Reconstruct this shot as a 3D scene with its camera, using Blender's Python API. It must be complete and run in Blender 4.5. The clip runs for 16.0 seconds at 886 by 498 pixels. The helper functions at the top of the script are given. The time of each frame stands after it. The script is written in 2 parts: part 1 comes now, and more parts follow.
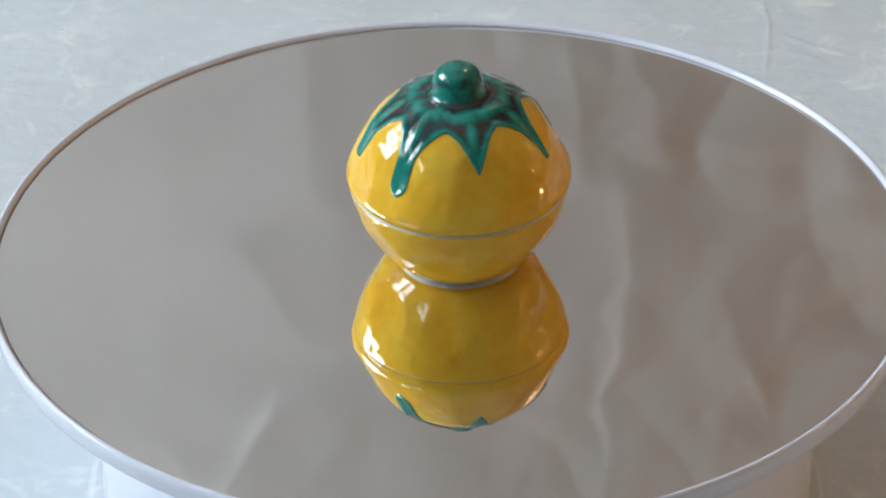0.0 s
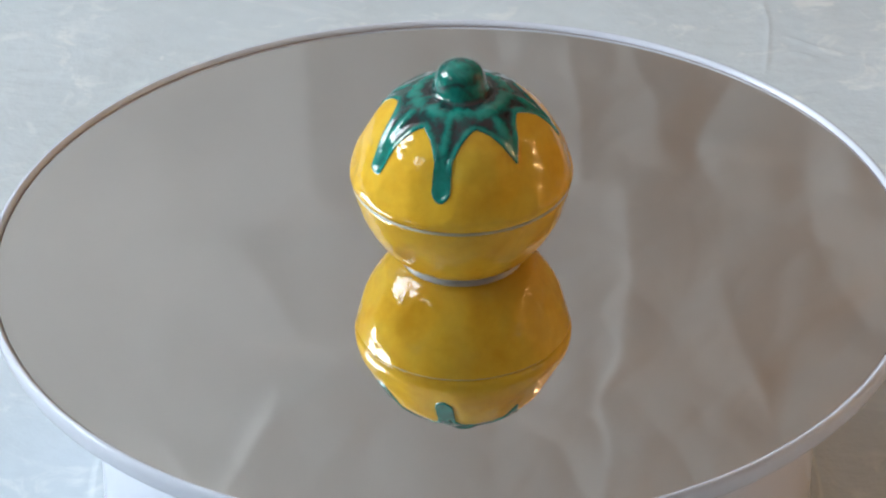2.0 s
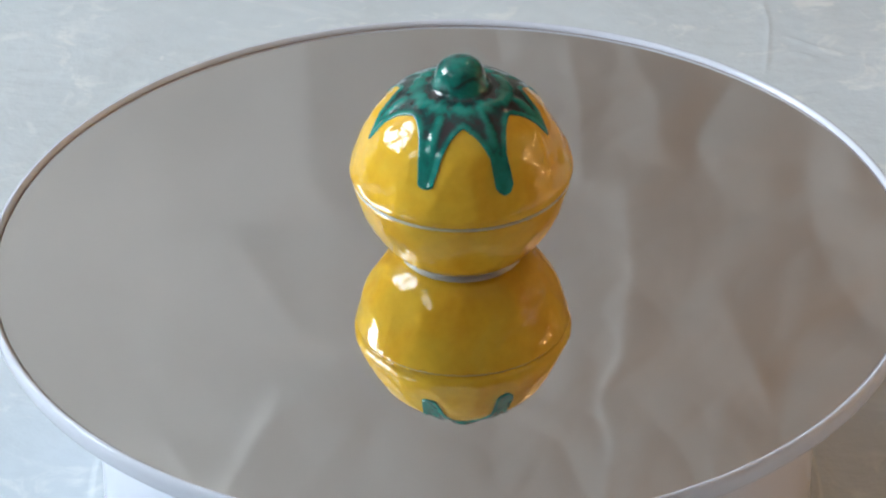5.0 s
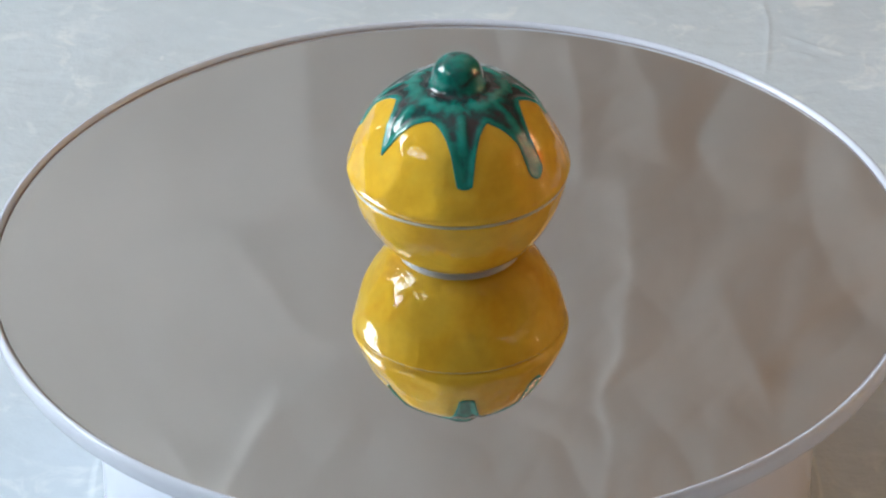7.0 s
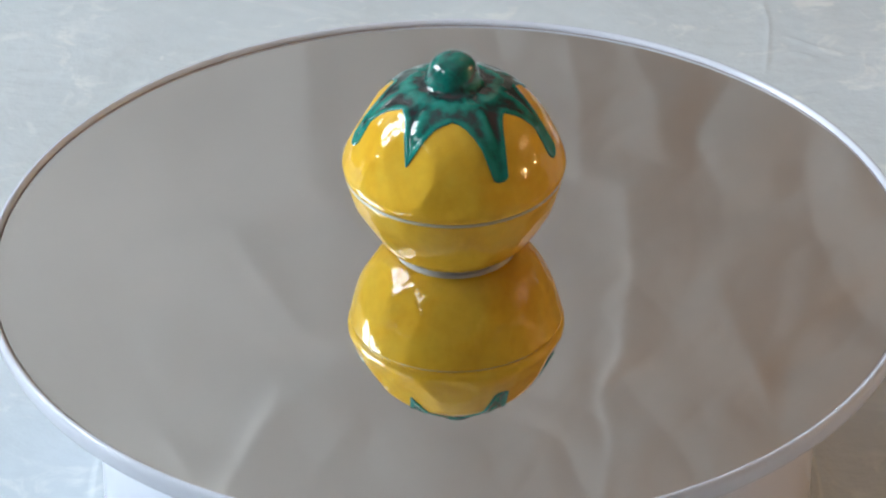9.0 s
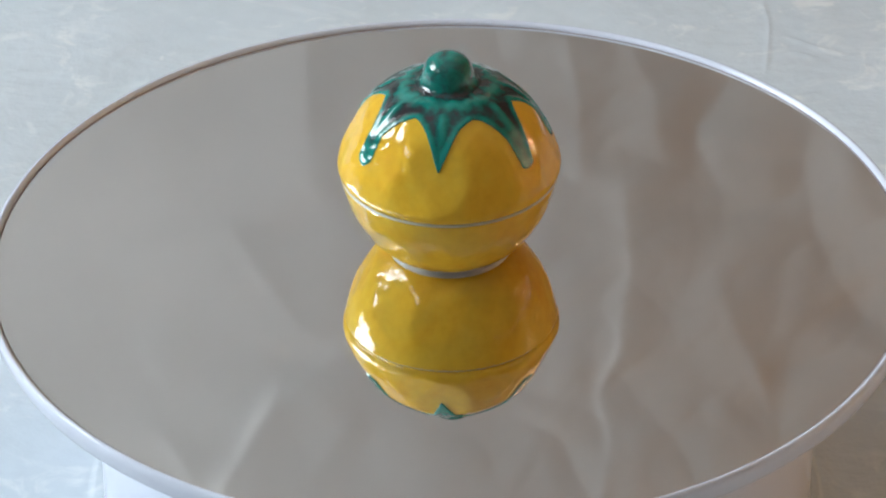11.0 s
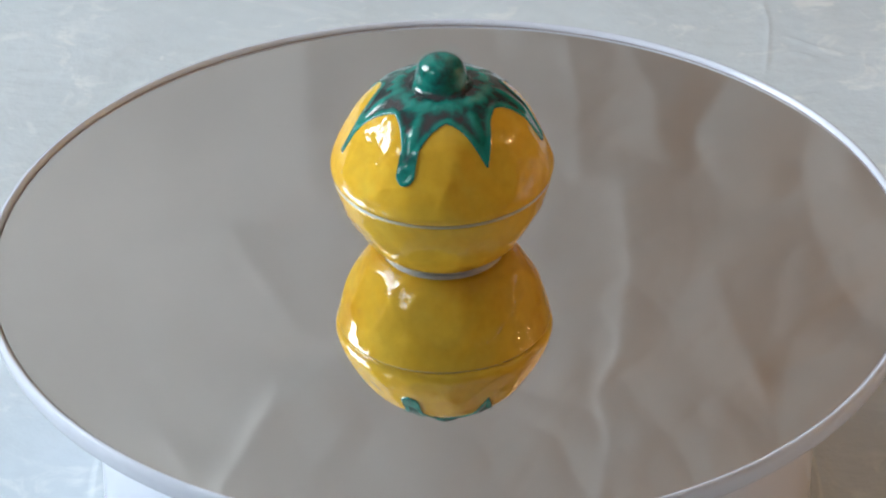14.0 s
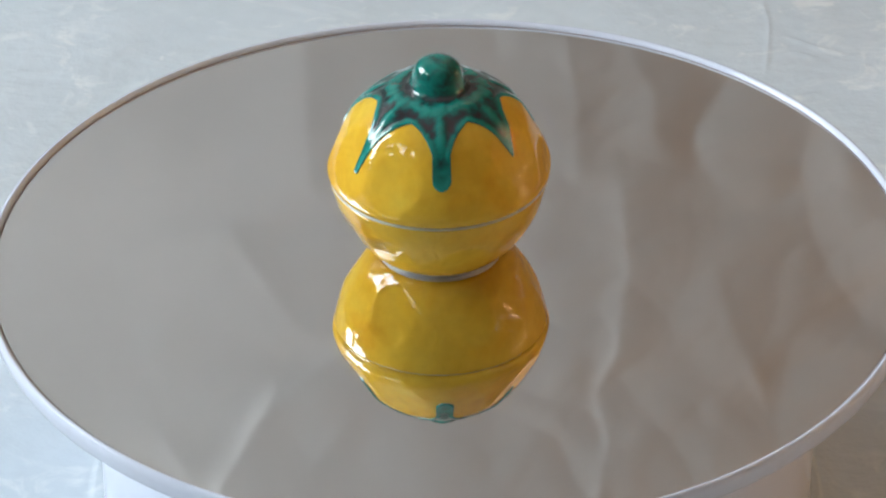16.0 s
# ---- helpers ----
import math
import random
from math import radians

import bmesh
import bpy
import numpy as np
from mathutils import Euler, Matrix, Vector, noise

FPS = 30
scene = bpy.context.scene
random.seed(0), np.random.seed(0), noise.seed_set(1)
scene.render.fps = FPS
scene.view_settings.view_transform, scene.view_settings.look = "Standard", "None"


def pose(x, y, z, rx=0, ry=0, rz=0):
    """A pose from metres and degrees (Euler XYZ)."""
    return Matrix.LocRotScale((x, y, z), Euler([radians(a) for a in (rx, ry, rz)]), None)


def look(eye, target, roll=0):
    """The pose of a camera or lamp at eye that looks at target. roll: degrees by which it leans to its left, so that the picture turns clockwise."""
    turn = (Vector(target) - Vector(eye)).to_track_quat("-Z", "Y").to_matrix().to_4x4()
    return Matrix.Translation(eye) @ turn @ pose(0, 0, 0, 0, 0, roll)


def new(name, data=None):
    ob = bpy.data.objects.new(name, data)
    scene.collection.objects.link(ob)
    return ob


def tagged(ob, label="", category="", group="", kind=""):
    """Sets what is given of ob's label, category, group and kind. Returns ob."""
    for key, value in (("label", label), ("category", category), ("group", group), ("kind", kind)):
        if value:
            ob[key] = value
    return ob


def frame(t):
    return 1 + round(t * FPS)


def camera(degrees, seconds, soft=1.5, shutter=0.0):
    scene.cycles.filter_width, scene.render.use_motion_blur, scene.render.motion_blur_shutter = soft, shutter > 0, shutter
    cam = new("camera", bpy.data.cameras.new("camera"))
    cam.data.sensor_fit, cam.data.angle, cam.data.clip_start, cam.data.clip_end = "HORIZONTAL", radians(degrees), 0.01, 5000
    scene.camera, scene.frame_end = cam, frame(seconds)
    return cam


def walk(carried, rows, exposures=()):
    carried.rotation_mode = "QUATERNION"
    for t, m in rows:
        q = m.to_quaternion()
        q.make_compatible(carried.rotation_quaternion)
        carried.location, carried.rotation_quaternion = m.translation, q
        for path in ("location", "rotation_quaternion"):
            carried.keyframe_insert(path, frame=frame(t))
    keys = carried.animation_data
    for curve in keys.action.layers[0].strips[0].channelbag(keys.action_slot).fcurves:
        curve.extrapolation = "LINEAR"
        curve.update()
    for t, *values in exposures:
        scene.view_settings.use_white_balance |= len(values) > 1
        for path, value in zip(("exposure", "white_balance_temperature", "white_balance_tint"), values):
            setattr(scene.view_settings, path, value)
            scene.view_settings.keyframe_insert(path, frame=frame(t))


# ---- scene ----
cam = camera(16.0, 16.0, soft=2.3)
EYE, AIM = (-0.00189, -0.58669, 0.37806), (-0.00189, -0.00221, 0.0)
walk(cam, [(0.0, look(EYE, AIM, -0.78)), (16.0, look(EYE, AIM, -0.78))], exposures=[(0.0, 0.0), (16.0, 0.0)])

# ---- light ----
world = bpy.data.worlds.new("world")
scene.world = world
world.use_nodes = True
sky = world.node_tree.nodes.new("ShaderNodeTexSky")
sky.sky_type, sky.sun_disc = "NISHITA", False
sky.sun_elevation, sky.sun_rotation = radians(40), radians(120)
world.node_tree.links.new(sky.outputs[0], world.node_tree.nodes["Background"].inputs[0])
world.node_tree.nodes["Background"].inputs[1].default_value = 0.08


def window_light(name, place, target, width, height, watts, colour):
    """Daylight that enters through a window opening."""
    data = bpy.data.lights.new(name, "AREA")
    data.shape, data.size, data.size_y, data.energy, data.color = "RECTANGLE", width, height, watts, colour
    ob = new(name, data)
    ob.matrix_world = look(place, target)
    return ob


window_light("daylight_west", (-1.24, 0.21, 0.75), (0, 0.21, 0.75), 0.70, 0.90, 38, (0.82, 0.925, 1.0))
window_light("daylight_southwest", (-1.24, -0.80, 1.03), (0, -0.80, 1.03), 0.72, 0.52, 9, (0.82, 0.925, 1.0))


# ---- materials ----
def nodes_of(name):
    m = bpy.data.materials.new(name)
    m.use_nodes = True
    return m, m.node_tree.nodes, m.node_tree.links, m.node_tree.nodes["Principled BSDF"]


def texture(n, l, kind, scale, coord="Object", stretch=(1, 1, 1), **values):
    tc, mp, tx = n.new("ShaderNodeTexCoord"), n.new("ShaderNodeMapping"), n.new(kind)
    mp.inputs["Scale"].default_value = stretch
    l.new(tc.outputs[coord], mp.inputs[0])
    l.new(mp.outputs[0], tx.inputs["Vector"])
    tx.inputs["Scale"].default_value = scale
    for key, value in values.items():
        tx.inputs[key].default_value = value
    return tx


def ramp(n, l, source, stops):
    r = n.new("ShaderNodeValToRGB")
    while len(r.color_ramp.elements) < len(stops):
        r.color_ramp.elements.new(0.5)
    for e, (at, colour) in zip(r.color_ramp.elements, stops):
        e.position, e.color = at, (*colour, 1) if len(colour) == 3 else colour
    l.new(source, r.inputs[0])
    return r.outputs[0]


def mix(n, l, factor, a, b, mode="MIX"):
    m = n.new("ShaderNodeMix")
    m.data_type, m.blend_type = "RGBA", mode
    for socket, value in ((m.inputs[0], factor), (m.inputs[6], a), (m.inputs[7], b)):
        if hasattr(value, "node"):
            l.new(value, socket)
        else:
            socket.default_value = value if not isinstance(value, tuple) else (*value, 1)
    return m.outputs[2]


def bump(n, l, bsdf, height, strength, distance):
    b = n.new("ShaderNodeBump")
    b.inputs["Strength"].default_value, b.inputs["Distance"].default_value = strength, distance
    l.new(height, b.inputs["Height"])
    if bsdf.inputs["Normal"].is_linked:
        l.new(bsdf.inputs["Normal"].links[0].from_socket, b.inputs["Normal"])
    l.new(b.outputs[0], bsdf.inputs["Normal"])


def plain(name, colour, rough, metal=0.0, vary=0.06, scale=60.0, relief=0.00005):
    m, n, l, b = nodes_of(name)
    t = texture(n, l, "ShaderNodeTexNoise", scale, Detail=5.0)
    low = tuple(c * (1 - vary) for c in colour)
    high = tuple(min(1, c * (1 + vary)) for c in colour)
    l.new(ramp(n, l, t.outputs[0], [(0.3, low), (0.7, high)]), b.inputs["Base Color"])
    b.inputs["Roughness"].default_value, b.inputs["Metallic"].default_value = rough, metal
    bump(n, l, b, t.outputs[0], 0.3, relief)
    return m


def yellow_glaze():
    m, n, l, b = nodes_of("yellow_glaze")
    big = texture(n, l, "ShaderNodeTexNoise", 70.0, Detail=3.0, Roughness=0.55, Distortion=0.6)
    fine = texture(n, l, "ShaderNodeTexNoise", 420.0, Detail=4.0)
    base = ramp(n, l, big.outputs[0], [(0.28, (0.80, 0.40, 0.028)), (0.5, (0.87, 0.51, 0.048)), (0.72, (0.86, 0.58, 0.074))])
    pool = texture(n, l, "ShaderNodeTexNoise", 38.0, Detail=2.0, Distortion=1.0)
    base = mix(n, l, ramp(n, l, pool.outputs[0], [(0.50, (0, 0, 0)), (0.68, (0.6, 0.6, 0.6))]), base, (0.86, 0.585, 0.080))
    l.new(mix(n, l, 0.22, base, ramp(n, l, fine.outputs[0], [(0.35, (0.68, 0.36, 0.006)), (0.65, (0.92, 0.58, 0.03))])), b.inputs["Base Color"])
    b.inputs["Roughness"].default_value, b.inputs["IOR"].default_value = 0.02, 1.56
    dents = texture(n, l, "ShaderNodeTexNoise", 125.0, Detail=1.5, Distortion=1.0)
    bump(n, l, b, dents.outputs[0], 0.30, 0.0015)
    bump(n, l, b, fine.outputs[0], 0.15, 0.0001)
    return m


def green_glaze():
    m, n, l, b = nodes_of("green_glaze")
    thick = n.new("ShaderNodeAttribute")
    thick.attribute_name = "glaze"
    t = texture(n, l, "ShaderNodeTexNoise", 330.0, Detail=4.0, Roughness=0.6, Distortion=0.4)
    add = n.new("ShaderNodeMath")
    add.operation = "MULTIPLY_ADD"
    l.new(t.outputs[0], add.inputs[0])
    add.inputs[1].default_value = 1.05
    l.new(thick.outputs["Fac"], add.inputs[2])
    l.new(ramp(n, l, add.outputs[0], [(0.38, (0.032, 0.027, 0.031)), (0.56, (0.012, 0.060, 0.058)), (0.76, (0.003, 0.185, 0.148)), (1.0, (0.010, 0.275, 0.225))]), b.inputs["Base Color"])
    b.inputs["Roughness"].default_value, b.inputs["IOR"].default_value = 0.07, 1.60
    b.inputs["Coat Weight"].default_value, b.inputs["Coat Roughness"].default_value = 0.4, 0.04
    bump(n, l, b, t.outputs[0], 0.3, 0.0005)
    return m


def table_paper():
    """Pale crumpled paper with faint lighter veins."""
    m, n, l, b = nodes_of("pale_paper")
    cloud = texture(n, l, "ShaderNodeTexNoise", 9.0, Detail=7.0, Roughness=0.62, stretch=(1, 1.2, 1), Distortion=0.5)
    streak = texture(n, l, "ShaderNodeTexNoise", 24.0, Detail=5.0, Roughness=0.6, stretch=(0.7, 1.3, 1), Distortion=2.2)
    fine = texture(n, l, "ShaderNodeTexNoise", 160.0, Detail=6.0)
    base = ramp(n, l, cloud.outputs[0], [(0.3, (0.585, 0.65, 0.695)), (0.7, (0.665, 0.73, 0.782))])
    base = mix(n, l, ramp(n, l, streak.outputs[0], [(0.58, (0, 0, 0)), (0.74, (0.7, 0.7, 0.7))]), base, (0.80, 0.84, 0.86))
    fleck = texture(n, l, "ShaderNodeTexNoise", 80.0, Detail=5.0, Roughness=0.6, Distortion=0.8)
    base = mix(n, l, ramp(n, l, fleck.outputs[0], [(0.57, (0, 0, 0)), (0.70, (0.75, 0.75, 0.75))]), base, (0.84, 0.87, 0.88))
    l.new(mix(n, l, 0.10, base, ramp(n, l, fine.outputs[0], [(0.3, (0.5, 0.5, 0.5)), (0.7, (0.85, 0.85, 0.85))])), b.inputs["Base Color"])
    b.inputs["Roughness"].default_value = 0.55
    bump(n, l, b, cloud.outputs[0], 0.5, 0.006)
    bump(n, l, b, streak.outputs[0], 0.35, 0.0018)
    bump(n, l, b, fleck.outputs[0], 0.3, 0.0008)
    bump(n, l, b, fine.outputs[0], 0.25, 0.0004)
    return m


def glowing(name, colour, strength):
    m, n, l, b = nodes_of(name)
    b.inputs["Base Color"].default_value = (*colour, 1)
    b.inputs["Emission Color"].default_value = (*colour, 1)
    b.inputs["Emission Strength"].default_value = strength
    return m


YELLOW, GREEN = yellow_glaze(), green_glaze()
PAPER = table_paper()
CLOTH = plain("grey_cloth", (0.445, 0.411, 0.388), 0.8, vary=0.05, scale=12.0, relief=0.0004)
PORCELAIN = plain("bare_porcelain", (0.72, 0.75, 0.78), 0.45, vary=0.05, scale=300.0)
WHITE = plain("white_plastic", (0.73, 0.77, 0.88), 0.09, vary=0.015, scale=25.0, relief=0.00002)
BISQUE = plain("pale_bisque", (0.66, 0.69, 0.62), 0.4, vary=0.08, scale=300.0)
BLACK = plain("dark_gasket", (0.30, 0.25, 0.27), 0.5)
MIRROR, _n, _l, _b = nodes_of("silvered_mirror")
_b.inputs["Base Color"].default_value = (0.915, 0.915, 0.905, 1)
_b.inputs["Metallic"].default_value, _b.inputs["Roughness"].default_value = 1.0, 0.0
# shade is put into this colour, so the jar reflects a dim room
DARK_WALL = plain("shaded_wall_paint", (0.15, 0.14, 0.125), 0.9, vary=0.05, scale=6.0)
# pale coat for ceiling and west wall, lightened to bounce more fill
PALE_ROOM = plain("pale_room_paint", (0.50, 0.50, 0.48), 0.9, vary=0.04, scale=5.0)
WOOD = plain("brown_wood", (0.16, 0.09, 0.045), 0.5, vary=0.3, scale=14.0)
FRAME = plain("window_paint", (0.75, 0.75, 0.73), 0.4)
BULB = glowing("warm_bulb", (1.0, 0.60, 0.30), 185.0)
BRASS = plain("dark_brass", (0.20, 0.13, 0.06), 0.35, 1.0)


# ---- builders ----
def part(name, bm, material, parent=None, label="", smooth=True):
    mesh = bpy.data.meshes.new(name)
    bm.to_mesh(mesh)
    bm.free()
    return finish(name, mesh, material, parent, label, smooth)


def finish(name, mesh, material, parent=None, label="", smooth=True):
    mesh.materials.append(material)
    if smooth:
        mesh.polygons.foreach_set("use_smooth", [True] * len(mesh.polygons))
    ob = new(name, mesh)
    if parent:
        ob.parent = parent
    return tagged(ob, label) if label else ob


def box(name, x0, x1, y0, y1, z0, z1, material, parent=None, bevel=0.0, label=""):
    bm = bmesh.new()
    bmesh.ops.create_cube(bm, size=1)
    for v in bm.verts:
        v.co = Vector(((x0 + x1) / 2 + v.co.x * (x1 - x0), (y0 + y1) / 2 + v.co.y * (y1 - y0), (z0 + z1) / 2 + v.co.z * (z1 - z0)))
    if bevel:
        bmesh.ops.bevel(bm, geom=bm.edges[:], offset=bevel, segments=2, affect="EDGES")
    return part(name, bm, material, parent, label, smooth=False)


def rounded(points, steps):
    """A smooth line through the points (Catmull-Rom), as an array."""
    p = np.array(points, float)
    p = np.vstack([2 * p[0] - p[1], p, 2 * p[-1] - p[-2]])
    out = []
    for i in range(1, len(p) - 2):
        a, b, c, d = p[i - 1:i + 3]
        for t in np.arange(steps) / steps:
            out.append(0.5 * (2 * b + (c - a) * t + (2 * a - 5 * b + 4 * c - d) * t * t + (3 * b - a - 3 * c + d) * t ** 3))
    out.append(p[-2])
    return np.array(out)


def turned(name, line, around, material, parent=None, label="", shape=None, close=False):
    """A body of revolution round z through (radius, height) pairs; shape() may push its points."""
    line = np.array(line, float)
    a = np.arange(around) * 2 * np.pi / around
    pts = np.stack([line[:, None, 0] * np.cos(a), line[:, None, 0] * np.sin(a), line[:, None, 1] + 0 * a], -1)
    if shape:
        pts = shape(pts.reshape(-1, 3)).reshape(pts.shape)
    rows = len(line)
    faces = []
    for i in range(rows if close else rows - 1):
        k = (i + 1) % rows
        for j in range(around):
            m = (j + 1) % around
            faces.append((i * around + j, i * around + m, k * around + m, k * around + j))
    mesh = bpy.data.meshes.new(name)
    mesh.from_pydata(pts.reshape(-1, 3).tolist(), [], faces)
    bm = bmesh.new()
    bm.from_mesh(mesh)
    bmesh.ops.remove_doubles(bm, verts=bm.verts, dist=1e-7)
    bmesh.ops.recalc_face_normals(bm, faces=bm.faces)
    bm.to_mesh(mesh)
    bm.free()
    return finish(name, mesh, material, parent, label)


# ---- the room ----
TABLE = -0.066
XW, XE, YS, YN, ZF, ZC = -1.15, 2.2, -1.3, 0.62, -0.80, 1.85


def room():
    tagged(box("floor", XW - 0.1, XE + 0.1, YS - 0.1, YN + 0.1, ZF - 0.1, ZF, WOOD), "brown wooden floor of the room", "floor", kind="structure")
    tagged(box("ceiling", XW - 0.1, XE + 0.1, YS - 0.1, YN + 0.1, ZC, ZC + 0.1, PALE_ROOM), "off-white plaster ceiling", "ceiling", kind="structure")
    # walls added out of view, coloured dark to limit bounce and reflections
    tagged(box("wall_north", XW - 0.1, XE + 0.1, YN, YN + 0.1, ZF, ZC, DARK_WALL), "unseen dark-coloured wall behind the hanging sheet", "wall", kind="structure")
    tagged(box("wall_east", XE, XE + 0.1, YS, YN, ZF, ZC, DARK_WALL), "unseen wall, shade put into its dark colour", "wall", kind="structure")
    tagged(box("wall_south", XW - 0.1, XE + 0.1, YS - 0.1, YS, ZF, ZC, DARK_WALL), "unseen wall, shade put into its dark colour", "wall", kind="structure")
    west_wall([(-1.14, -0.46, 0.79, 1.27), (-0.14, 0.56, 0.31, 1.19)])


def west_wall(holes):
    """The wall with its two windows; each hole is (y from, y to, z from, z to), sorted by y."""
    bm = bmesh.new()

    def block(target, p, q, r, s, u0, u1):
        for v in bmesh.ops.create_cube(target, size=1)["verts"]:
            v.co = Vector(((u0 + u1) / 2 + v.co.y * (u1 - u0), (p + q) / 2 + v.co.x * (q - p), (r + s) / 2 + v.co.z * (s - r)))

    start = YS
    for k, (a, b, c, d) in enumerate(holes):
        block(bm, start, a, ZF, ZC, XW - 0.1, XW)
        block(bm, a, b, ZF, c, XW - 0.1, XW)
        block(bm, a, b, d, ZC, XW - 0.1, XW)
        start = b
        win = tagged(new("window_%d" % (k + 1)), "white painted window letting in daylight", "window", kind="structure")
        mid, bar = (a + b) / 2, c * 0.42 + d * 0.58
        wood = bmesh.new()
        for p, q, r, s in ((a, a + 0.03, c, d), (b - 0.03, b, c, d), (a + 0.03, b - 0.03, c, c + 0.03), (a + 0.03, b - 0.03, d - 0.03, d), (mid - 0.03, mid + 0.03, c + 0.03, d - 0.03),
                           (a + 0.03, mid - 0.03, bar - 0.025, bar + 0.025), (mid + 0.03, b - 0.03, bar - 0.025, bar + 0.025)):
            block(wood, p, q, r, s, XW - 0.07, XW - 0.03)
        bmesh.ops.recalc_face_normals(wood, faces=wood.faces)
        part("window_frame", wood, FRAME, win, smooth=False)
    block(bm, start, YN, ZF, ZC, XW - 0.1, XW)
    bmesh.ops.recalc_face_normals(bm, faces=bm.faces)
    # wall added out of view, paler than the others to brighten the jar's left
    tagged(part("wall_west", bm, PALE_ROOM, smooth=False), "unseen wall with two window openings, coloured pale for fill", "wall", kind="structure")


# ---- table and hanging sheet ----
def ridge(x, y, line, width, height):
    """Height of a soft crease that follows a line of points."""
    best = np.full(x.shape, 1e9)
    fade = np.zeros(x.shape)
    line = np.array(line, float)
    for k, ((ax, ay), (bx, by)) in enumerate(zip(line[:-1], line[1:])):
        dx, dy = bx - ax, by - ay
        t = np.clip(((x - ax) * dx + (y - ay) * dy) / (dx * dx + dy * dy), 0, 1)
        d = np.hypot(x - ax - t * dx, y - ay - t * dy)
        along = (k + t) / (len(line) - 1)
        near = d < best
        best = np.where(near, d, best)
        fade = np.where(near, np.sin(np.pi * np.clip(along * 0.92 + 0.04, 0, 1)) ** 0.5, fade)
    return height * fade * np.exp(-(best / width) ** 2)


def field(x, y, scale, seed, octaves=3):
    return np.array([noise.fractal(Vector((a * scale, b * scale, seed)), 1.0, 2.0, octaves) for a, b in zip(x.ravel(), y.ravel())]).reshape(x.shape)


def sheet_mesh(name, xs, ys, place):
    x, y = np.meshgrid(xs, ys)
    pts = place(x, y).reshape(-1, 3)
    w, h = len(xs), len(ys)
    faces = [(j * w + i, j * w + i + 1, (j + 1) * w + i + 1, (j + 1) * w + i) for j in range(h - 1) for i in range(w - 1)]
    mesh = bpy.data.meshes.new(name)
    mesh.from_pydata(pts.tolist(), [], faces)
    return mesh


def table():
    top = tagged(new("table"), "table covered with pale crumpled paper", "table")
    top.location = (0, 0, ZF)
    for x in (-0.72, 0.72):
        for y in (-0.42, 0.50):
            box("leg", x - 0.03, x + 0.03, y - 0.03, y + 0.03, 0, TABLE - 0.03 - ZF, WOOD, top, 0.004)
    box("tabletop", -0.8, 0.8, -0.5, 0.58, TABLE - 0.03 - ZF, TABLE - 0.003 - ZF, WOOD, top, 0.003)


# short creases of the table paper: line, half width, height
PAPER_FOLDS = [
    ([(0.0986, 0.2124), (0.1056, 0.2065), (0.1132, 0.2029)], 0.0010, 0.00047),
    ([(0.0986, 0.2033), (0.1028, 0.2015), (0.1054, 0.1999)], 0.0011, 0.00055),
    ([(0.1005, 0.1795), (0.1030, 0.1805), (0.1052, 0.1800)], 0.0011, 0.00033),
    ([(-0.128, 0.196), (-0.122, 0.1985), (-0.115, 0.1975)], 0.0015, 0.00025),
    ([(-0.098, 0.206), (-0.092, 0.213), (-0.086, 0.2145)], 0.0013, 0.00028),
    ([(-0.095, 0.2015), (-0.0925, 0.2035)], 0.0015, 0.00039),
    ([(-0.205, 0.148), (-0.193, 0.153), (-0.180, 0.154)], 0.0016, 0.00022),
    ([(0.150, 0.196), (0.154, 0.190), (0.160, 0.187)], 0.0015, 0.00025),
]


def table_cover():
    def place(x, y):
        z = TABLE - 0.0016 + 0.0011 * field(x, y, 9.0, 3.0)
        z = z + ridge(x, y, rounded([(0.0923, 0.246), (0.0934, 0.233), (0.0940, 0.220), (0.0923, 0.205), (0.0906, 0.192)], 4), 0.0009, 0.00020)
        for fold, width, height in PAPER_FOLDS:
            z = z + ridge(x, y, fold, width, height)
        far = np.hypot(x / 0.085, y / 0.085) < 1
        return np.stack([x, y, np.where(far, TABLE - 0.001, np.maximum(z, TABLE - 0.0029))], -1)
    xs = np.concatenate([np.linspace(-0.8, -0.26, 20), np.linspace(-0.25, -0.1351, 60), np.linspace(-0.135, -0.082, 70), np.linspace(-0.081, 0.0819, 60), np.linspace(0.082, 0.120, 120), np.linspace(0.121, 0.25, 60), np.linspace(0.26, 0.8, 20)])
    ys = np.concatenate([np.linspace(-0.5, -0.16, 14), np.linspace(-0.15, 0.1739, 110), np.linspace(0.174, 0.250, 120), np.linspace(0.251, 0.28, 12), np.linspace(0.29, 0.58, 12)])
    tagged(finish("table_paper", sheet_mesh("table_paper", xs, ys, place), PAPER), "pale bluish-white crumpled paper spread over the table", "paper")


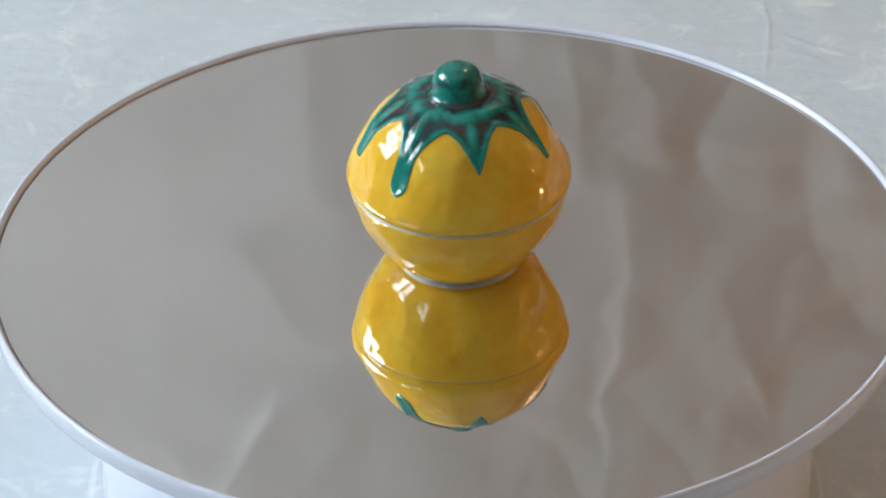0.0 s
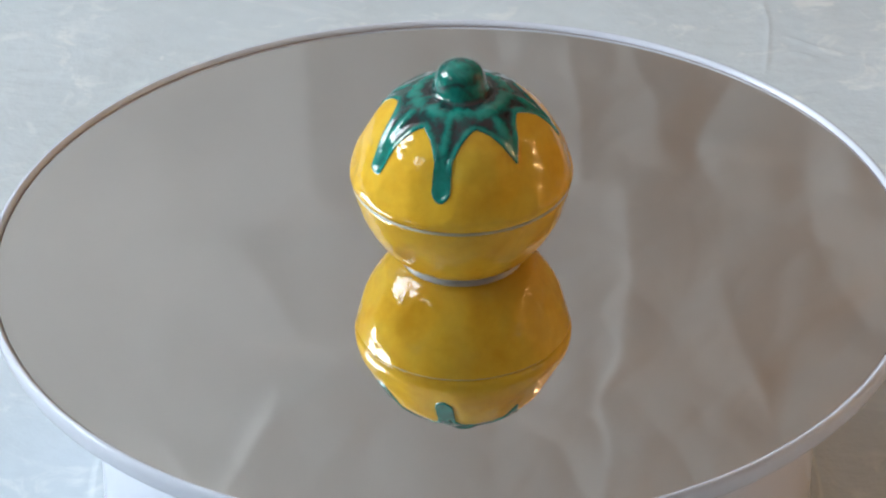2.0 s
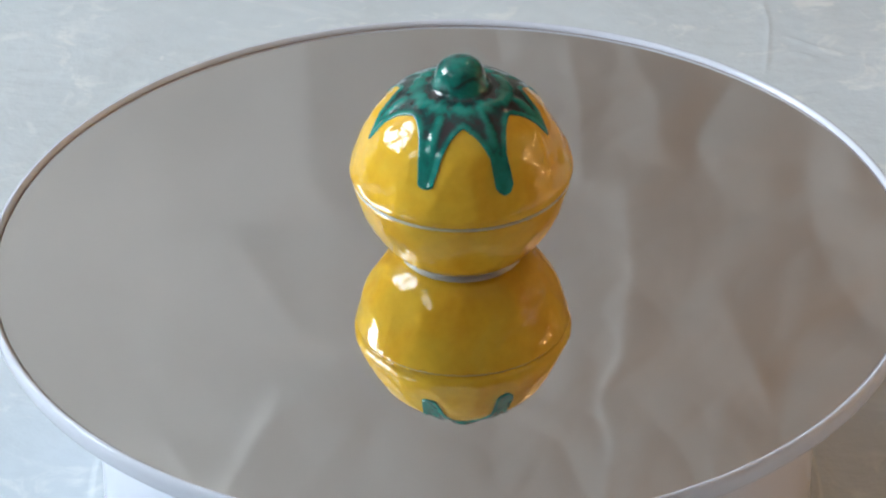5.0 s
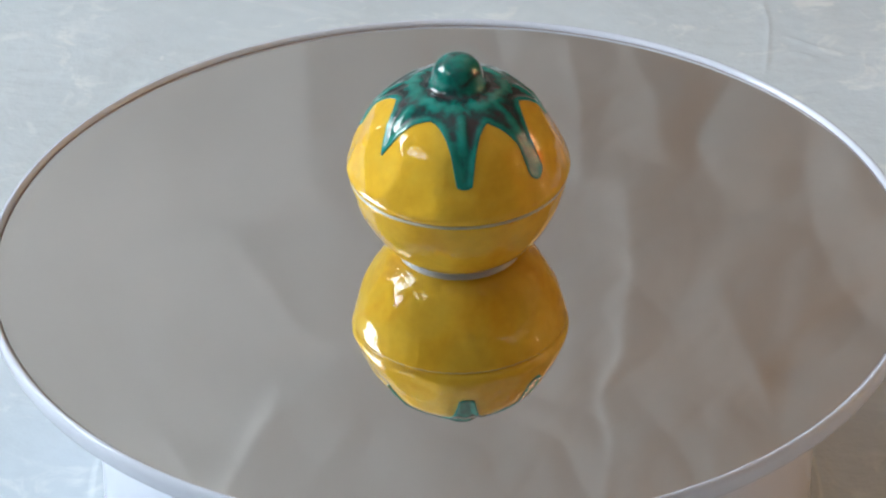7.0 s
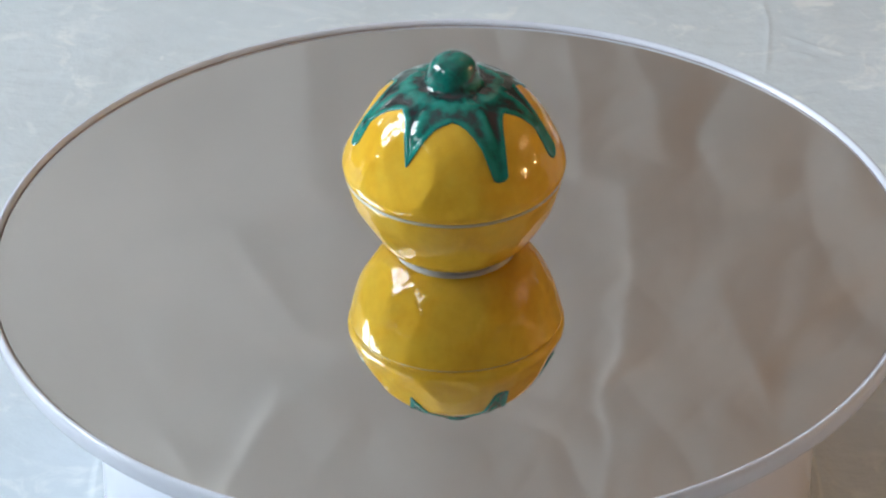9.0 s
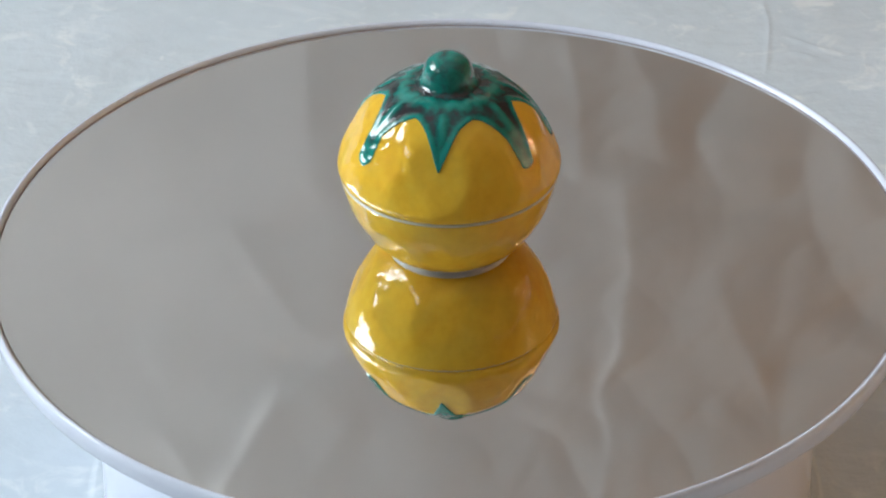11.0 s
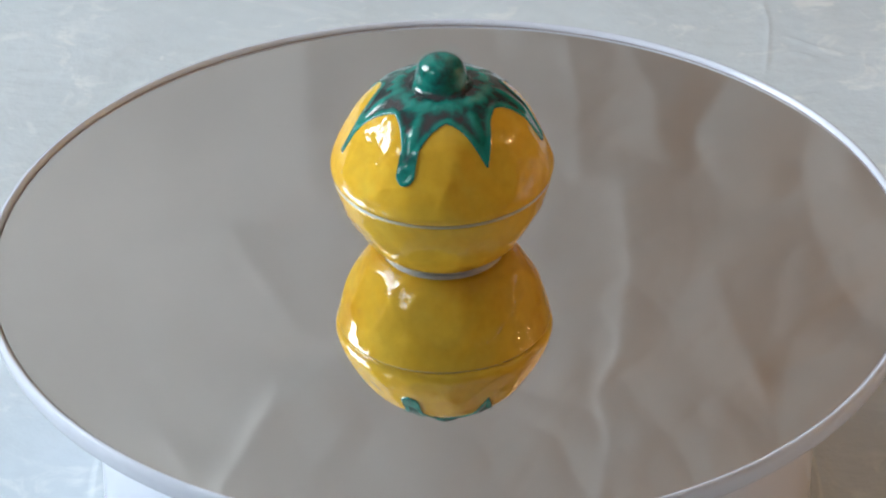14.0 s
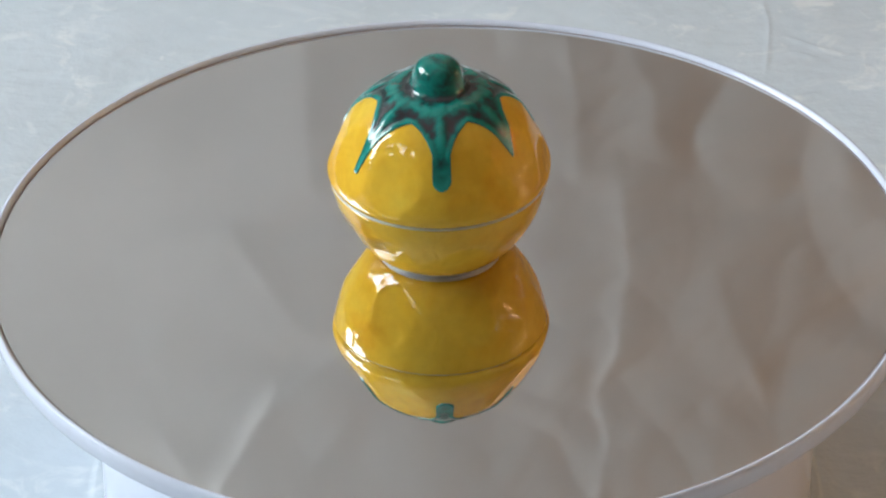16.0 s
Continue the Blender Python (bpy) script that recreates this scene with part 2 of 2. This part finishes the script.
# creases of the hanging sheet: line, slope of the lit flank, its width, width of the shaded flank;
# a negative slope is a valley, lit on its far side
WEST_CREASES = [
    ([(-0.106, 0.520), (-0.104, 0.511), (-0.098, 0.498), (-0.090, 0.482), (-0.085, 0.470), (-0.080, 0.460)], 0.22, 0.0050, 0.045),
    ([(-0.088, 0.478), (-0.074, 0.462), (-0.062, 0.452), (-0.052, 0.442)], 0.06, 0.010, 0.040),
    ([(-0.096, 0.385), (-0.081, 0.411), (-0.068, 0.430), (-0.052, 0.436)], 0.045, 0.022, 0.045),
    ([(-0.131, 0.488), (-0.128, 0.497), (-0.120, 0.510)], 0.09, 0.009, 0.030),
    ([(-0.060, 0.505), (-0.054, 0.488), (-0.046, 0.476)], 0.06, 0.006, 0.030),
    ([(-0.058, 0.528), (-0.064, 0.518), (-0.070, 0.512)], 0.07, 0.005, 0.008),
    ([(-0.062, 0.27), (-0.058, 0.31), (-0.060, 0.36)], 0.035, 0.025, 0.050),
]
EAST_CREASES = [
    ([(0.077, 0.350), (0.079, 0.384), (0.079, 0.423), (0.076, 0.452)], 0.085, 0.012, 0.022),
    ([(0.078, 0.440), (0.072, 0.467), (0.074, 0.490), (0.068, 0.520)], 0.17, 0.005, 0.018),
    ([(0.050, 0.268), (0.054, 0.288), (0.058, 0.316), (0.059, 0.350)], 0.080, 0.011, 0.018),
    ([(0.080, 0.272), (0.087, 0.295), (0.091, 0.312), (0.094, 0.335)], 0.065, 0.008, 0.014),
    ([(0.130, 0.290), (0.118, 0.318), (0.111, 0.335), (0.117, 0.347), (0.123, 0.360), (0.125, 0.385)], -0.07, 0.015, 0.014),
    ([(0.158, 0.345), (0.160, 0.376), (0.166, 0.397), (0.184, 0.423), (0.196, 0.440)], -0.055, 0.020, 0.016),
    ([(0.186, 0.424), (0.165, 0.443), (0.160, 0.459), (0.156, 0.485)], -0.05, 0.014, 0.012),
    ([(0.141, 0.455), (0.148, 0.474), (0.155, 0.500)], 0.035, 0.006, 0.010),
    ([(0.126, 0.415), (0.136, 0.445), (0.148, 0.470)], 0.028, 0.016, 0.016),
    ([(0.104, 0.36), (0.106, 0.39), (0.104, 0.42)], -0.035, 0.014, 0.014),
]
CREASES = WEST_CREASES + EAST_CREASES


def hanging_sheet():
    def place(x, z):
        d = 0.0016 * field(x, z, 5.0, 8.0, 2) + 0.00022 * field(x, z, 30.0, 2.0, 2)
        wx = x + 0.005 * field(x, z, 22.0, 21.0, 2)
        wz = z + 0.005 * field(x, z, 22.0, 37.0, 2)
        r = random.Random(11)
        for k in range(70):
            a, cx, cz = r.uniform(-1.1, 1.1), r.uniform(-0.14, 0.24), r.uniform(0.26, 0.54)
            u = (wx - cx) * math.cos(a) + (wz - cz) * math.sin(a)
            w = -(wx - cx) * math.sin(a) + (wz - cz) * math.cos(a)
            size = r.uniform(0.005, 0.014)
            d = d + r.choice((-1, 1)) * size * (0.075 if cx > 0 else 0.03) * np.exp(-(w / (size * 3)) ** 2) * np.exp(-np.sqrt(u * u + 0.003 ** 2) / size)
        for line, slope, lit, shaded in CREASES:
            path = rounded(line, 4)
            path = path[np.argsort(path[:, 1])]
            off = wx - np.interp(wz, path[:, 1], path[:, 0])
            lean = np.interp(wz, path[:, 1], np.gradient(path[:, 0], path[:, 1] + 1e-6 * np.arange(len(path))))
            off = off / np.hypot(1, np.clip(lean, -2, 2))
            low, high = path[0, 1], path[-1, 1]
            fade = np.clip((wz - low + 0.012) / 0.020, 0, 1) * np.clip((high + 0.012 - wz) / 0.020, 0, 1)
            fade = fade * fade * (3 - 2 * fade)
            flank = np.where(off * slope < 0, lit, shaded)
            d = d + 1.7 * slope * lit * fade * np.exp(-(np.sqrt(off * off + 0.0015 ** 2) - 0.0015) / flank)
        soft = 0.35 + 0.65 / (1 + np.exp(-wx / 0.02))
        d = d + soft * (0.0016 * np.abs(field(wx, wz, 13.0, 51.0, 1)) + 0.0015 * np.abs(field(wx, wz, 27.0, 66.0, 1)) + 0.0006 * np.abs(field(wx, wz, 52.0, 15.0, 1)))
        d = d + 1.1 * np.clip(z - 0.40, 0, 0.16) ** 2 - 0.030 * (1 - np.exp(-(x / 0.25) ** 2))
        return np.stack([x, 0.597 - d, z], -1)
    xs = np.concatenate([np.linspace(-1.13, -0.26, 44), np.linspace(-0.25, 0.25, 330), np.linspace(0.26, 0.46, 14)])
    zs = np.concatenate([np.linspace(TABLE, 0.24, 20), np.linspace(0.245, 0.54, 230), np.linspace(0.55, 1.2, 30)])
    tagged(finish("hanging_sheet", sheet_mesh("hanging_sheet", xs, zs, place), CLOTH), "creased pale grey cloth sheet hanging on the wall", "backdrop", kind="structure")


# ---- turntable ----
def turntable():
    thing = tagged(new("turntable"), "round white plastic turntable with a mirror top", "turntable")
    thing.location = (0, 0, TABLE)
    up = -TABLE
    base = [(0.0, 0.0), (0.0800, 0.0), (0.0816, 0.0012), (0.0818, 0.004), (0.0815, 0.008), (0.0815, up - 0.0092), (0.0808, up - 0.0078), (0.0, up - 0.0078)]
    drum = turned("base", base, 192, WHITE, thing, "white plastic drum base")
    drum.location = (0.0007, 0, 0)
    rim = rounded([(0.1014, -0.0050), (0.1020, -0.0048), (0.1024, -0.0043), (0.1027, -0.0032), (0.10290, -0.0014), (0.1028, -0.0005), (0.10255, 0.0000), (0.1022, 0.00022)], 5)
    lip = rounded([(0.10195, 0.00022), (0.1018, 0.00020), (0.1015, -0.00002), (0.10125, -0.00028), (0.10110, -0.00055), (0.10105, -0.0009)], 5)
    platter = turned("platter", np.vstack([[(0.0, -0.0078), (0.090, -0.0078), (0.0980, -0.0060)], rim, lip, [(0.1010, -0.0014), (0.0, -0.0016)]]), 360, WHITE, thing, "white plastic platter with a rounded rim")
    platter.location = (0, 0, up)
    bm = bmesh.new()
    disc = bmesh.ops.create_cone(bm, cap_ends=True, segments=360, radius1=0.1006, radius2=0.1006, depth=0.0005)
    bmesh.ops.translate(bm, verts=disc["verts"], vec=(0, 0, -0.00125))
    part("mirror", bm, MIRROR, platter, "silvered mirror disc", smooth=False)
    turned("gasket", [(0.10064, -0.00150), (0.10098, -0.0015), (0.10098, -0.00086), (0.10075, -0.00090)], 360, BLACK, platter, "dark edge strip round the mirror", close=True)
    return thing, platter


# ---- the lidded jar ----
SEAM = 0.0190
rng = np.random.default_rng(7)
BOWL = rounded([(0.0141, 0.0009), (0.0152, 0.0016), (0.0174, 0.0038), (0.0199, 0.0073), (0.0219, 0.0112), (0.0232, 0.0155), (0.0238, 0.0178), (0.02395, 0.0186)], 6)
LID = rounded([(0.0240, 0.0194), (0.02435, 0.0202), (0.02445, 0.0216), (0.0238, 0.0240), (0.0226, 0.0268), (0.0209, 0.0300), (0.0190, 0.0332), (0.0162, 0.0362), (0.0131, 0.0386), (0.0098, 0.0401), (0.0064, 0.0407), (0.0, 0.0410)], 8)
FACETS = []
for _h, _count, _turn in ((0.009, 9, 0.2), (0.0245, 10, 0.5), (0.0305, 8, 0.1)):
    for _k in range(_count):
        FACETS.append((_h + rng.uniform(-0.0015, 0.0015), (_k + _turn + rng.uniform(-0.25, 0.25)) * 2 * math.pi / _count, rng.uniform(0.35, 0.85)))


def carved(p):
    """Presses soft hand-cut facets into points of the jar's skin."""
    p = p.copy()
    line = np.vstack([BOWL, LID])
    keep = np.clip((np.abs(p[:, 2] - SEAM) - 0.0006) / 0.003, 0, 1) * np.clip((p[:, 2] - 0.0014) / 0.002, 0, 1) * np.clip((0.0395 - p[:, 2]) / 0.003, 0, 1)
    for h, a, deep in FACETS:
        i = int(np.argmin(np.abs(line[:, 1] - h)))
        t = line[min(i + 2, len(line) - 1)] - line[max(i - 2, 0)]
        nr, nz = t[1], -t[0]
        s = math.hypot(nr, nz)
        nvec = np.array([nr / s * math.cos(a), nr / s * math.sin(a), nz / s])
        over = p @ nvec - (line[i, 0] * nr / s + line[i, 1] * nz / s - 0.0011 * deep)
        over = np.where(over > 0, over, 0)
        soft = over * over / (over + 0.00018)
        p -= (soft * keep * 0.85)[:, None] * nvec
    return p


# leaf: angle in degrees, tip height, kind, sideways bend in degrees
LEAVES = [
    (-126.7, 0.0257, "drip", 0), (-172.2, 0.0272, "blunt", 0), (-77.4, 0.0315, "point", 0), (-229.0, 0.0302, "point", -1),
    (-280.4, 0.0272, "drip", 0), (-332.0, 0.0268, "thin", -4), (-29.0, 0.0293, "thin", 3),
]
VALLEY = 0.0388


def leaf_width(kind, v):
    """Full width of a leaf, in metres, v from 0 at the valley to 1 at the tip."""
    flare = 0.0085 * np.exp(-v / 0.10)
    if kind == "drip":
        body = np.interp(v, [0, 0.3, 0.5, 0.9, 1], [0.0085, 0.0056, 0.0038, 0.0042, 0.0038])
        return (flare + body) * np.sqrt(np.clip(1 - (np.clip(v - 0.84, 0, 1) / 0.16) ** 2, 0, 1))
    if kind == "blunt":
        body = np.interp(v, [0, 0.5, 1], [0.0090, 0.0055, 0.0032])
        return (flare + body) * np.sqrt(np.clip((1 - v) / 0.04, 0, 1))
    if kind == "point":
        return flare + np.interp(v, [0, 1], [0.0092, 0.0004])
    return flare + np.interp(v, [0, 0.4, 0.7, 1], [0.0085, 0.0036, 0.0018, 0.0012])


def calyx(parent):
    """The star of glazed leaves that covers the top of the lid."""
    up = LID[::-1]
    run = np.concatenate([[0], np.cumsum(np.hypot(*np.diff(up, axis=0).T))])
    height_run = lambda h: np.interp(-h, -up[:, 1], run)
    start = np.interp(0.0052, up[:, 0], run)
    valley = height_run(VALLEY)
    count, rows = 1440, 44
    phi = np.arange(count) * 2 * np.pi / count
    out = np.full(count, valley)
    best_leaf = np.zeros(count, int)
    v = np.linspace(0, 1, 240)
    off = []
    for k, (deg, tip, kind, bend) in enumerate(LEAVES):
        s = valley + v * (height_run(tip) - valley)
        r = np.interp(s, run, up[:, 0])
        half = leaf_width(kind, v) / 2 / r
        d = (phi - math.radians(deg) + np.pi) % (2 * np.pi) - np.pi
        off.append(d)
        inside = np.abs(d[:, None] - math.radians(bend) * v ** 2) < half
        reach = np.where(inside.any(1), s[(inside * np.arange(240)).argmax(1)], 0)
        best_leaf = np.where(reach > out, k, best_leaf)
        out = np.maximum(out, reach)
    wob = np.array([noise.noise(Vector((math.cos(a) * 6, math.sin(a) * 6, 4.0))) for a in phi])
    out = np.maximum(valley - 0.0003, out) + 0.00025 * wob
    u = np.linspace(0, 1, rows) ** 0.8
    s = start + u[:, None] * (out[None, :] - start)
    r, h = np.interp(s, run, up[:, 0]), np.interp(s, run, up[:, 1])
    slope = np.interp(s, run, np.gradient(up[:, 1], run + np.arange(len(run)) * 1e-9))
    nr, nz = -slope, np.sqrt(np.clip(1 - slope ** 2, 0.01, 1))
    pts = np.stack([r * np.cos(phi), r * np.sin(phi), h], -1)
    pts = carved(pts.reshape(-1, 3)).reshape(pts.shape)
    near = np.array(off)[np.argmin(np.abs(np.array(off)), axis=0), np.arange(count)]
    tip_run = np.array([height_run(leaf[1]) for leaf in LEAVES])[np.argmin(np.abs(np.array(off)), axis=0)]
    along = np.clip((s - valley) / (tip_run - valley), -1, 1)
    # distance to the leaf's own border
    px, py = s * np.cos(phi), s * np.sin(phi)
    bx, by = out * np.cos(phi), out * np.sin(phi)
    edge = np.full(s.shape, 1.0)
    for shift in range(-70, 71, 2):
        edge = np.minimum(edge, np.hypot(px - np.roll(bx, shift), py - np.roll(by, shift)))
    rim = np.exp(-((edge - 0.0005) / 0.0009) ** 2)
    rib = np.exp(-((near * r) / 0.0011) ** 2) * np.clip(1.4 - np.abs(along - 0.15) / 0.30, 0, 1)
    ring = np.exp(-((r - 0.0097 - 0.0006 * wob) / 0.0016) ** 2) * np.clip(0.9 + 0.6 * np.roll(wob, 333), 0.45, 1)
    relief = np.maximum.reduce([rim * 0.8, rib, ring])
    lift = 0.00007 + 0.00026 * relief
    lift = np.where(u[:, None] > 0.999, -0.0002, lift)
    pts[..., 0] += lift * nr * np.cos(phi)
    pts[..., 1] += lift * nr * np.sin(phi)
    pts[..., 2] += lift * nz
    glaze = np.clip(0.10 + 0.52 * relief + 0.40 * np.clip(along * 2.2 - 0.55, 0, 1), 0, 0.72) - 0.18 - 0.25 * np.clip((along - 0.88) / 0.1, 0, 1)
    faces = [(i * count + j, (i + 1) * count + j, (i + 1) * count + (j + 1) % count, i * count + (j + 1) % count) for i in range(rows - 1) for j in range(count)]
    mesh = bpy.data.meshes.new("calyx")
    mesh.from_pydata(pts.reshape(-1, 3).tolist(), [], faces)
    mesh.attributes.new("glaze", "FLOAT", "POINT").data.foreach_set("value", glaze.ravel().astype(np.float32))
    return finish("calyx", mesh, GREEN, parent, "dark green glazed leaf star with drips")


def knob(parent):
    line = rounded([(0.0074, 0.0402), (0.0071, 0.0407), (0.0065, 0.0411), (0.0061, 0.0416), (0.0058, 0.0424), (0.0055, 0.0436), (0.0051, 0.0448), (0.0044, 0.0460), (0.0032, 0.0469), (0.0016, 0.0474), (0.0, 0.0475)], 6)

    def shape(p):
        q = p.copy()
        for i, c in enumerate(p):
            w = noise.fractal(Vector(c) * 160, 1.0, 2.0, 2) * 0.00014
            q[i, 0] += c[0] / 0.0055 * w
            q[i, 1] += c[1] / 0.0055 * w
        return q
    ob = turned("knob", line, 96, GREEN, parent, "rounded green glazed stem knob", shape)
    z = np.array([c.co.z for c in ob.data.vertices])
    value = np.interp(z, [0.0407, 0.0417], [-0.15, 0.20]).astype(np.float32)
    ob.data.attributes.new("glaze", "FLOAT", "POINT").data.foreach_set("value", value)
    return ob


def lidded_jar():
    jar = tagged(new("lidded_jar"), "small yellow glazed ceramic fruit-shaped jar with a green star lid", "jar")
    wall = [(r - 0.0025, h) for r, h in BOWL[::-3] if h > 0.003]
    bowl = turned("bowl", np.vstack([[(0.0, 0.0009), (0.0130, 0.0009)], BOWL, [(0.0226, 0.0188)], wall, [(0.0, 0.0035)]]), 256, YELLOW, jar, "amber yellow glazed bowl", carved)
    turned("foot_ring", rounded([(0.0120, 0.0010), (0.0121, 0.0), (0.0132, 0.0), (0.0136, 0.0003), (0.0138, 0.0010)], 4), 192, PORCELAIN, bowl, "bare white porcelain foot ring")
    turned("bowl_rim", [(0.0215, 0.0186), (0.0239, 0.0186), (0.02375, 0.01885), (0.0236, 0.0190), (0.0215, 0.0190)], 192, BISQUE, bowl, "unglazed pale rim at the seam", close=True)
    lid = turned("lid", np.vstack([[(0.0, 0.0365), (0.010, 0.035), (0.0205, 0.026), (0.0218, 0.0200), (0.0222, 0.0192), (0.0236, 0.0191)], LID]), 256, YELLOW, jar, "amber yellow glazed domed lid", carved)
    calyx(lid)
    knob(lid)
    return jar


# ---- warm bulbs that glint in the glaze ----
def pendant_bulb(place, size):
    lamp = tagged(new("pendant_bulb"), "small warm glowing bulb hanging on a thin cord", "lamp", "warm hanging bulbs")
    lamp.location = place
    bm = bmesh.new()
    bmesh.ops.create_uvsphere(bm, u_segments=16, v_segments=10, radius=size)
    for v in bm.verts:
        v.co.z *= 1.25
    part("bulb", bm, BULB, lamp)
    turned("socket", [(0.0, size * 1.1), (size * 0.5, size * 1.1), (size * 0.5, size * 2.2), (size * 0.12, size * 2.4), (size * 0.12, ZC - place[2]), (0.0, ZC - place[2])], 12, BRASS, lamp)
    return lamp


def bulbs():
    r = random.Random(5)
    for k in range(24):
        turn, rise = radians(-9 + 25 * (k + r.uniform(0, 0.8)) / 24), radians(3 + 28 * ((k * 7) % 24) / 24 + r.uniform(-2, 2))
        out = r.uniform(1.5, 1.85)
        pendant_bulb((out * math.cos(turn), out * math.sin(turn), 0.03 + out * math.tan(rise)), 0.0090 + r.uniform(0, 0.0024))
    for x, y, z in ((0.30, 0.47, 0.70), (0.27, 0.49, 0.74)):
        pendant_bulb((x, y, z), 0.0070)


room()
table()
table_cover()
hanging_sheet()
TURNTABLE, PLATTER = turntable()
JAR = lidded_jar()
bulbs()


def motions():
    """The platter turns about half a revolution, carrying the jar off its centre."""
    ox, oy = 0.00200, -0.00177
    platter_rows, jar_rows = [], []
    for k in range(17):
        t = float(k)
        deg = 12.305 * t - 0.01856 * t * t
        a = radians(deg)
        platter_rows.append((t, pose(0, 0.0003, -TABLE, 0, 0, deg) @ pose(0.0002, 0, 0, -0.072, -0.022, 0)))
        jar_rows.append((t, pose(-0.0002 + ox * math.cos(a) - oy * math.sin(a), ox * math.sin(a) + oy * math.cos(a), -0.001, 0, 0, deg)))
    walk(PLATTER, platter_rows)
    walk(JAR, jar_rows)


motions()
